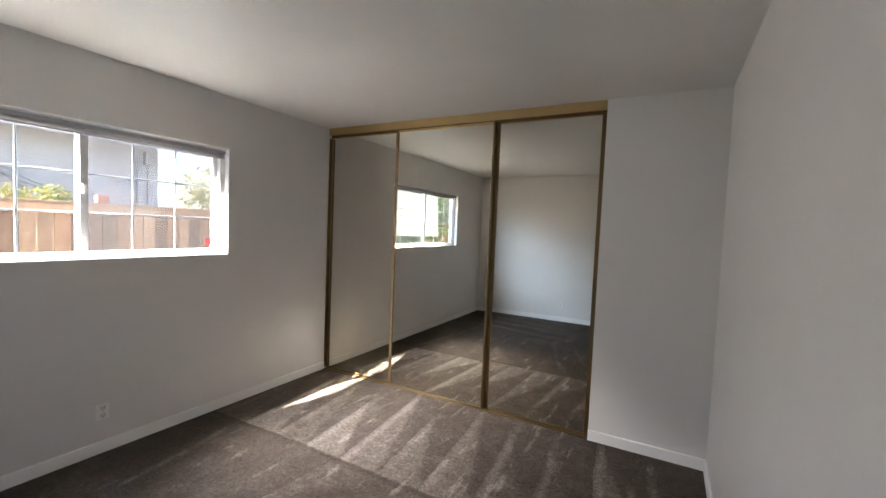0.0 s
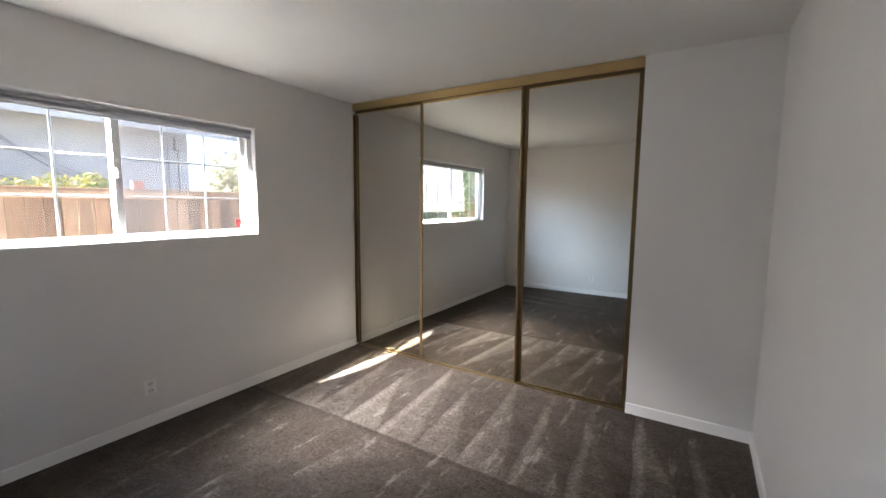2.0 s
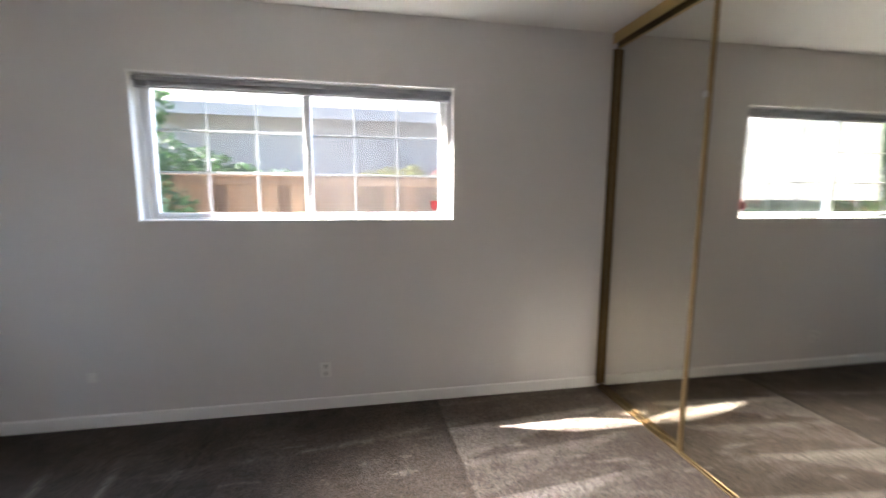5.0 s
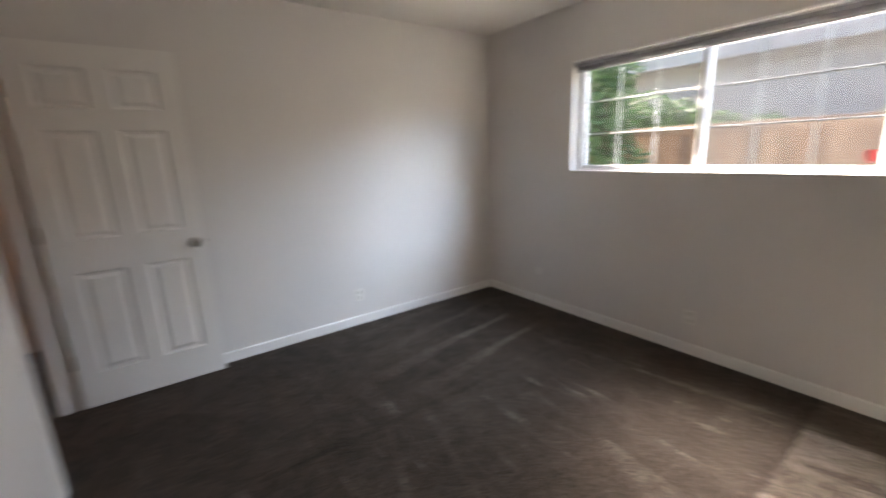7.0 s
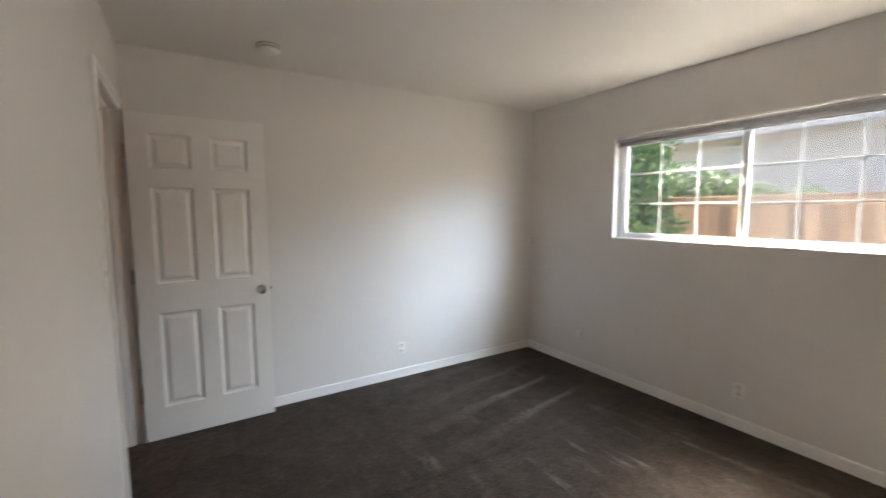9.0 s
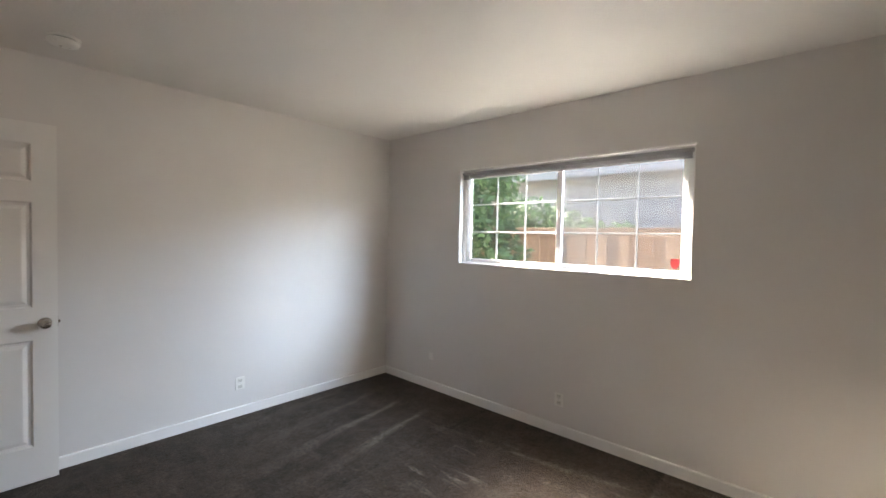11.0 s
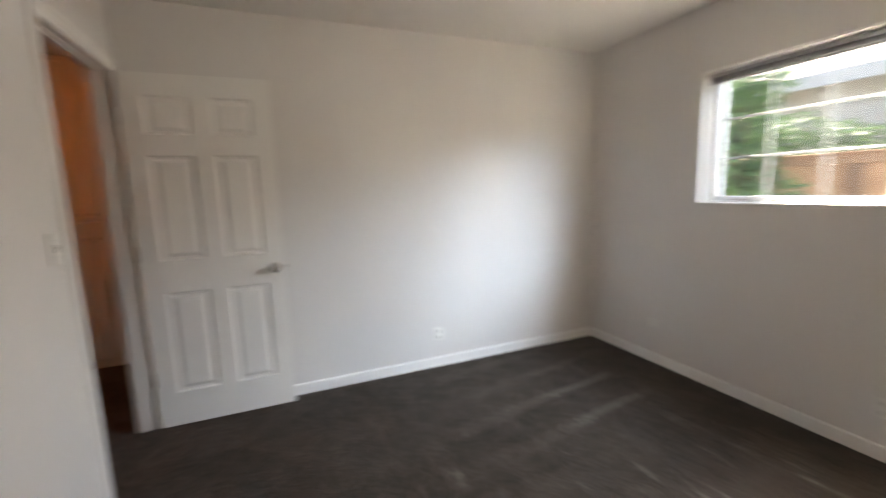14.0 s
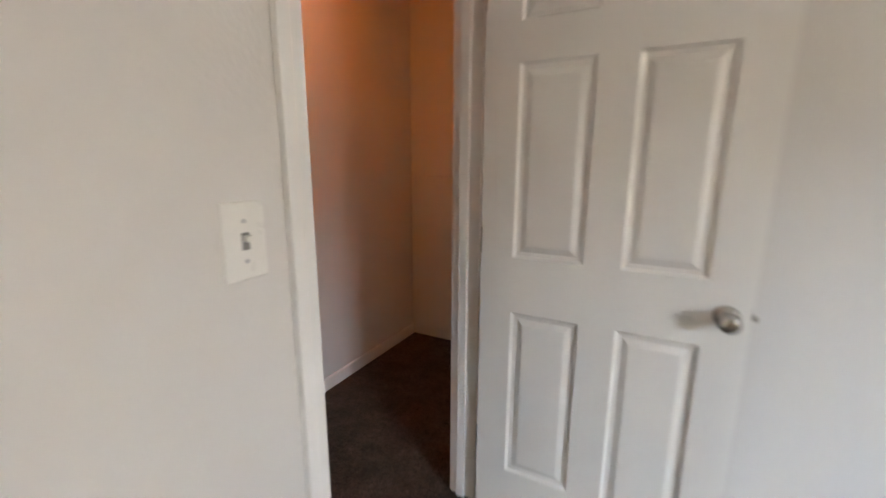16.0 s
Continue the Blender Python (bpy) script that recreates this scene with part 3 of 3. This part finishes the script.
# ---- mirrored closet ----
def build_closet():
    top = H - 0.004
    yf = YN + 0.004
    head = tagged(empty("closet_track", (XW, YN, 0)), "gold aluminium head and floor tracks of the closet", "closet track")
    inv = Matrix.Translation((-XW, -YN, 0))
    part("head_fascia", boxes((XW + 0.002, CX1 - 0.002, yf - 0.006, yf + 0.003, H - 0.072, top), (XW + 0.002, CX1 - 0.002, yf + 0.003, yf + 0.055, H - 0.012, top), bevel=0.0015), GOLD, head).matrix_parent_inverse = inv
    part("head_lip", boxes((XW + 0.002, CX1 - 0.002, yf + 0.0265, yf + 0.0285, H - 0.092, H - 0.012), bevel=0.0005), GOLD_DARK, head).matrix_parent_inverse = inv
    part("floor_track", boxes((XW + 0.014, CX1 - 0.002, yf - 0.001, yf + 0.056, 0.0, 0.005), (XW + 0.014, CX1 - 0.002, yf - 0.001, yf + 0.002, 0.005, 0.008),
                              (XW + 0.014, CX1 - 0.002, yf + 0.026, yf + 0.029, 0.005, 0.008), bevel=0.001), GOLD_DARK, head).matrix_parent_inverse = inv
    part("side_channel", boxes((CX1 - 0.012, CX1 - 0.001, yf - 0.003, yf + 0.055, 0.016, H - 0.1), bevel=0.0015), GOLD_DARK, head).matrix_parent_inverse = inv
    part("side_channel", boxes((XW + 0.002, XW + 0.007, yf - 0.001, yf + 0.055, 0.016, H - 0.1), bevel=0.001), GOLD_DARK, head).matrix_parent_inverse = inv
    zb, zt = 0.009, H - 0.078
    for label, x0, x1, y, wl, wr in (("rear sliding closet door beside the window wall", XW + 0.008, -2.01, yf + 0.029, 0.012, 0.03),
                                     ("front sliding closet door with thick edge frames", -2.045, -1.085, yf + 0.004, 0.026, 0.02),
                                     ("rear sliding closet door beside the wall end", -1.095, CX1 - 0.016, yf + 0.029, 0.04, 0.018)):
        d = tagged(empty("mirror_door", (x0, y, zb)), "mirrored " + label, "closet door", group="mirrored closet doors")
        di = Matrix.Translation((-x0, -y, -zb))
        # thick stile: the shadow on its edge is put into the dark gold
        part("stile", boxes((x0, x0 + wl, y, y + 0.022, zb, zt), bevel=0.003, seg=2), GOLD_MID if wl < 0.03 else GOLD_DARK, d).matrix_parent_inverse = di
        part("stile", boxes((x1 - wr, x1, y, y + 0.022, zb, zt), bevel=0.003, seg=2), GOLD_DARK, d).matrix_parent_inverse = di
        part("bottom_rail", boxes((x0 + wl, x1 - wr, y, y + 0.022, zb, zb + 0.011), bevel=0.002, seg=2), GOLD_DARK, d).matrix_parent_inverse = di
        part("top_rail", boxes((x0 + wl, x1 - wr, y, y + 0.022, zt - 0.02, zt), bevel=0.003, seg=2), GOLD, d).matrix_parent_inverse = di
        part("mirror", boxes((x0 + wl - 0.002, x1 - wr + 0.002, y + 0.008, y + 0.013, zb + 0.009, zt - 0.018)), MIRROR, d, "full-height silvered mirror").matrix_parent_inverse = di
        if wl == 0.026:
            part("bumper", boxes((x0 - 0.012, x0 + 0.010, y - 0.008, y + 0.002, 1.842, 1.872), bevel=0.003, seg=2), STEEL, d, "small grey finger pull").matrix_parent_inverse = di


# ---- small fittings ----
def plate_bm(w, h, t):
    return boxes((-w / 2, w / 2, -t, 0, -h / 2, h / 2), bevel=0.003, seg=3)


def build_outlet(at, turn, label):
    e = tagged(empty("wall_outlet"), label, "electrical outlet", group="wall outlets")
    part("plate", plate_bm(0.07, 0.1, 0.006), PLASTIC, e)
    for dz in (-0.024, 0.024):
        rec = part("receptacle", boxes((-0.017, 0.017, -0.0085, -0.005, dz - 0.014, dz + 0.014), bevel=0.003, seg=2), RECEPT, e)
        part("slot", boxes((-0.008, -0.0055, -0.0088, -0.0078, dz - 0.002, dz + 0.008), (0.0055, 0.008, -0.0088, -0.0078, dz - 0.002, dz + 0.008),
                           (-0.002, 0.002, -0.0088, -0.0078, dz - 0.010, dz - 0.006)), SLOT, rec)
    part("screw", lathe([(0.0035, -0.0068), (0.0035, -0.0055)], "y", 10), STEEL, e)
    e.matrix_basis = Matrix.Translation(at) @ pose(0, 0, 0, 0, 0, turn)
    return e


def build_fittings():
    build_outlet((-1.36, YS, 0.256), 180, "ivory duplex outlet low on the south wall")
    build_outlet((XW, 1.468, 0.258), 90, "ivory duplex outlet below the window")
    # phone jack
    e = tagged(empty("phone_jack"), "small round-cornered white phone jack on the wall", "wall jack")
    part("plate", plate_bm(0.05, 0.062, 0.012), PLASTIC, e)
    part("port", boxes((-0.004, 0.004, -0.0124, -0.011, -0.008, 0.0)), TRIM, e)
    e.matrix_basis = Matrix.Translation((XW, 0.168, 0.308)) @ pose(0, 0, 0, 0, 0, 90)
    # light switch
    e = tagged(empty("light_switch"), "ivory toggle light switch beside the door casing", "light switch")
    part("plate", plate_bm(0.072, 0.117, 0.006), PLASTIC, e)
    part("slot", boxes((-0.006, 0.006, -0.0068, -0.0055, -0.013, 0.013)), SWITCH_SLOT, e)
    part("toggle", boxes((-0.0045, 0.0045, -0.017, -0.006, 0.000, 0.009), bevel=0.0015), PLASTIC, e)
    for dz in (-0.03, 0.03):
        s = part("screw", lathe([(0.0035, -0.0072), (0.0035, -0.0055)], "y", 10), STEEL, e)
        s.location = (0, 0, dz)
    e.matrix_basis = Matrix.Translation((XE, 0.476, 1.187)) @ pose(0, 0, 0, 0, 0, -90)
    # smoke detector
    e = tagged(empty("smoke_detector", (-0.305, -0.08, H)), "round white smoke detector on the ceiling", "smoke detector")
    part("base", lathe([(0.068, 0.0), (0.068, -0.012), (0.064, -0.014)]), PLASTIC, e)
    part("vent_ring", lathe([(0.058, -0.012), (0.058, -0.022)]), SLOT, e)
    part("cover", lathe([(0.066, -0.019), (0.066, -0.026), (0.058, -0.038), (0.03, -0.043), (0.002, -0.0435)]), PLASTIC, e)


# ---- hall ----
def build_hall():
    e = tagged(empty("hall_ceiling_lamp", (1.15, -0.5, H)), "round frosted glass ceiling lamp glowing warm orange", "ceiling lamp")
    part("canopy", lathe([(0.07, 0.0), (0.07, -0.02), (0.05, -0.03)]), NICKEL, e)
    part("shade", lathe([(0.05, -0.03), (0.10, -0.035), (0.135, -0.05), (0.14, -0.07), (0.15, -0.078), (0.15, -0.083)]), LAMP_GLASS, e)
    # built-in linen cabinet across the hall's end
    c = tagged(empty("linen_cabinet", (1.06, HALL_S, 0)), "painted built-in linen cabinet at the hall's end", "cabinet")
    x0, x1 = XE + 0.102, HALL_X - 0.002
    ci = Matrix.Translation((-1.06, -HALL_S, 0))
    y = HALL_S + 0.002
    part("face_frame", boxes((x0, x0 + 0.05, y, y + 0.012, 0.0, H - 0.003), (x1 - 0.045, x1, y, y + 0.012, 0.0, H - 0.003),
                             (x0 + 0.05, x1 - 0.045, y, y + 0.012, 0.0, 0.07), (x0 + 0.05, x1 - 0.045, y, y + 0.012, 2.38, H - 0.003),
                             (x0 + 0.05, x1 - 0.045, y, y + 0.005, 0.07, 2.38)), CABINET, c).matrix_parent_inverse = ci
    xm = (x0 + 0.05 + x1 - 0.045) / 2
    for za, zb, kz in ((0.075, 1.19, 1.06), (1.205, 2.375, 1.25)):
        for xa, xb, kx in ((x0 + 0.053, xm - 0.002, xm - 0.04), (xm + 0.002, x1 - 0.048, xm + 0.04)):
            d = part("cabinet_door", boxes((xa, xb, y + 0.006, y + 0.026, za, zb), bevel=0.003, seg=2), CABINET, c)
            d.matrix_parent_inverse = ci
            k = part("handle", lathe([(0.006, 0.0), (0.006, 0.012), (0.013, 0.017), (0.012, 0.025), (0.002, 0.027)], "y", 14), NICKEL, d)
            k.location = (kx, y + 0.026, kz)


# ---- outside ----
def crown_bm(seed, blobs, count, leaf):
    """Small bent leaves scattered over uneven clumps."""
    r = random.Random(seed)
    verts, faces = [], []
    for _ in range(count):
        cx, cy, cz, rad = r.choice(blobs)
        d = Vector((r.gauss(0, 1), r.gauss(0, 1), r.gauss(0, 1))).normalized()
        c = Vector((cx, cy, cz)) + d * rad * (0.35 + 0.75 * r.random() ** 0.6)
        u = Vector((r.gauss(0, 1), r.gauss(0, 1), r.gauss(0, 0.6))).normalized()
        w = u.cross(d + Vector((r.random(), r.random(), 0.3))).normalized()
        s = leaf * (0.6 + 0.8 * r.random())
        n = len(verts)
        tipdrop = Vector((0, 0, -0.25 * s))
        verts += [c - u * s, c + w * s * 0.42, c + u * s + tipdrop, c - w * s * 0.42]
        faces.append((n, n + 1, n + 2, n + 3))
    return verts, faces


def build_tree(name, label, at, height, blobs, count, leaf, material, seed, category="tree"):
    e = tagged(empty(name, at), label, category)
    r = random.Random(seed)
    bm = bmesh.new()
    top = height * 0.6

    def limb(a, b, ra, rb):
        n, rings = 9, []
        d = (Vector(b) - Vector(a))
        q = d.to_track_quat("Z", "Y")
        for i in range(5):
            f = i / 4
            cen = Vector(a) + d * f + Vector((math.sin(f * 5 + seed), math.cos(f * 4 + seed), 0)) * ra * 0.6 * math.sin(math.pi * f)
            rad = ra + (rb - ra) * f
            rings.append([bm.verts.new(cen + q @ Vector((rad * math.cos(6.283 * k / n), rad * math.sin(6.283 * k / n), 0))) for k in range(n)])
        for a1, b1 in zip(rings, rings[1:]):
            for k in range(n):
                bm.faces.new((a1[k], a1[(k + 1) % n], b1[(k + 1) % n], b1[k]))
        bm.faces.new(rings[0])
        bm.faces.new(rings[-1])
    tr = 0.035 * height
    limb((0, 0, -0.1), (0.05, 0.03, top), tr, tr * 0.5)
    for bx, by, bz, br in blobs:
        base = (0.05 * bz / top if top else 0, 0, min(top * 0.95, max(top * 0.3, bz - br * 1.2)))
        limb(base, (bx, by, bz), tr * 0.4, tr * 0.1)
    part("trunk", bm, BARK, e)
    me = bpy.data.meshes.new("crown")
    v, f = crown_bm(seed, blobs, count, leaf)
    me.from_pydata(v, [], f)
    me.materials.append(material)
    c = new("crown", me)
    c.parent = e
    return e


def build_outside():
    structure("ground", boxes((-600, 600, -600, 600, GROUND - 0.5, GROUND)), SOIL, "dry bare side-yard ground", "ground")
    # own house: unseen eave over window, sized to trim the sun strip; roof slab
    structure("eave", boxes((XW - THICK - 0.16, XW - THICK - 0.004, -7.0, YN + 2.0, H + 0.05, H + 0.124), (XW - THICK - 0.16, HALL_X + 0.3, -7.0, YN + 2.0, H + 0.125, H + 0.2)), EAVE, "grey painted roof overhang above the window, unseen, trims the sun", "eave")
    structure("house_wall", boxes((XW - THICK, XW - THICK + 0.12, -7.0, HALL_S - 0.11, GROUND, H + 0.12), (XW - THICK, XW - THICK + 0.12, YN + 0.81, YN + 2.0, GROUND, H + 0.12)), STUCCO, "pale stucco outer house wall", "wall")
    # fence
    fx, ftop, y0, y1 = -6.0, 1.545, -11.0, 11.0
    fence = tagged(empty("fence", (fx, 0, GROUND)), "weathered reddish cedar board fence with a cap rail", "fence")
    fi = Matrix.Translation((-fx, 0, -GROUND))
    y, r = y0, random.Random(11)
    while y < y1:
        w = 0.138 + r.random() * 0.012
        dx = r.uniform(-0.006, 0.006)
        b = part("board", boxes((fx - 0.009 + dx, fx + 0.009 + dx, y, y + w, GROUND + 0.03, ftop - r.random() * 0.015)), FENCE, fence)
        b.matrix_parent_inverse = fi
        y += w + 0.004 + r.random() * 0.006
    y = y0
    while y < y1:
        part("post", boxes((fx - 0.10, fx - 0.012, y, y + 0.088, GROUND, ftop + 0.03), bevel=0.004), FENCE, fence).matrix_parent_inverse = fi
        part("cap_rail", boxes((fx - 0.09, fx + 0.05, y + 0.002, y + 2.398, ftop + 0.03, ftop + 0.066), bevel=0.004), FENCE, fence).matrix_parent_inverse = fi
        part("face_rail", boxes((fx + 0.016, fx + 0.034, y + 0.002, y + 2.398, ftop - 0.06, ftop + 0.03), bevel=0.003), FENCE, fence).matrix_parent_inverse = fi
        y += 2.4
    tagged(part("loose_brick", boxes((fx - 0.07, fx + 0.03, 2.68, 2.80, ftop + 0.066, ftop + 0.17), bevel=0.006, seg=2), BRICK), "single red brick lying on the fence cap", "brick")
    # neighbour's house behind the fence
    hx, hn, hs, hz = -8.1, 4.43, -14.0, 2.72
    house = tagged(empty("neighbour_house", (hx, hn, GROUND)), "pale grey stucco single-storey house behind the fence", "house")
    hi = Matrix.Translation((-hx, -hn, -GROUND))

    def hp(name, bm, m, label=""):
        ob = part(name, bm, m, house, label)
        ob.matrix_parent_inverse = hi
        return ob
    hp("wall", boxes((hx - 9, hx, hs, hn, GROUND, hz)), STUCCO)
    bm = bmesh.new()
    prof = [(hx + 0.45, hz - 0.04), (hx - 4.5, hz + 1.5), (hx - 9.45, hz - 0.04), (hx - 9.45, hz + 0.1), (hx - 4.5, hz + 1.66), (hx + 0.45, hz + 0.1)]
    a = [bm.verts.new((px, hs - 0.5, pz)) for px, pz in prof]
    b = [bm.verts.new((px, hn + 1.1, pz)) for px, pz in prof]
    for i in range(6):
        bm.faces.new((a[i], a[(i + 1) % 6], b[(i + 1) % 6], b[i]))
    bm.faces.new(a)
    bm.faces.new(b)
    hp("roof", bm, ROOFING, "low grey roof with deep eaves")
    hp("fascia", boxes((hx + 0.452, hx + 0.472, hs - 0.5, hn + 1.1, hz - 0.09, hz + 0.1), bevel=0.003), STUCCO)
    hp("gable_wall", boxes((hx - 6, hx - 3, hn - 0.2, hn - 0.02, hz, hz + 0.9)), STUCCO)
    box_ob = hp("meter_box", boxes((hx, hx + 0.1, 4.18, 4.33, 2.38, 2.6), bevel=0.01, seg=2), EAVE, "grey electric meter box")
    for yy in (4.08, 4.25):
        tube("conduit", [(hx + 0.03, yy, GROUND + 0.1), (hx + 0.03, yy + 0.01, 1.0), (hx + 0.03, yy - 0.01, 2.0), (hx + 0.03, yy, 2.5)], 0.012, CABLE, house).matrix_parent_inverse = hi
    for k, (ya, za, yb, zb, sag) in enumerate(((1.6, 2.65, 3.0, 1.76, 0.16), (1.7, 2.62, 2.65, 1.8, 0.05), (2.25, 2.2, 3.2, 1.8, 0.1), (1.2, 2.45, 2.45, 1.65, 0.2))):
        pts = [(hx + 0.06, ya + (yb - ya) * f, za + (zb - za) * f - sag * math.sin(math.pi * f)) for f in (0, 0.25, 0.5, 0.75, 1)]
        tube("cable", pts, 0.005, CABLE, house).matrix_parent_inverse = hi
    # planting
    build_tree("flowering_bush", "green and orange flowering bush behind the fence", (-6.65, 2.2, GROUND - 0.08), 2.0,
               [(0, -0.1, 1.85, 0.22), (0.1, 0.25, 1.9, 0.2), (0, -0.4, 1.8, 0.2), (-0.1, 0.1, 1.5, 0.4), (0, -0.5, 1.4, 0.35)], 4200, 0.024, LEAF_O, 3, "bush")
    build_tree("pale_tree", "sunlit yellowish tree beyond the neighbour's house", (-13.5, 10.0, GROUND), 4.2,
               [(0, 0, 3.0, 0.9), (0.6, 0.9, 2.9, 0.9), (-0.3, -1.0, 2.6, 0.9), (0.4, 1.9, 2.7, 0.9), (0.2, -0.3, 1.8, 1.0), (0, 1.2, 1.7, 1.0), (0.3, 2.6, 2.2, 0.9)], 9000, 0.09, LEAF_Y, 5)
    build_tree("green_shrub", "lush green shrub growing in the side yard", (-4.85, -0.5, GROUND), 2.6,
               [(0, 0, 0.9, 0.42), (0.1, 0.2, 1.3, 0.38), (-0.1, -0.35, 1.4, 0.4), (0.05, -0.1, 1.8, 0.4), (0.1, -0.5, 1.0, 0.4), (0, 0.05, 0.5, 0.4), (0, -0.2, 2.2, 0.42), (0.05, 0.05, 2.55, 0.35), (0, -0.5, 2.6, 0.4)], 5200, 0.05, LEAF, 7, "shrub")
    build_tree("yard_tree", "leafy green tree in the side yard", (-5.5, -2.4, GROUND), 3.6,
               [(0, 0, 2.6, 0.6), (0.3, 0.6, 2.3, 0.5), (-0.1, -0.6, 2.4, 0.6), (0.2, 0.9, 1.8, 0.45), (0.1, 0.2, 3.0, 0.5), (0.2, -0.2, 1.8, 0.6)], 5200, 0.055, LEAF, 9)
    build_tree("far_tree", "dark green tree rising behind the fence", (-6.9, -1.1, GROUND - 0.1), 2.8,
               [(0, 0, 2.1, 0.4), (0, 0.6, 1.95, 0.35), (0.1, 1.1, 1.8, 0.3), (-0.1, -0.6, 2.2, 0.45), (0, 1.6, 1.75, 0.3), (0, 0.3, 1.6, 0.5)], 4200, 0.05, LEAF, 13)


build_shell()
build_trim()
build_window()
build_closet()
build_door()
build_fittings()
build_hall()
build_outside()
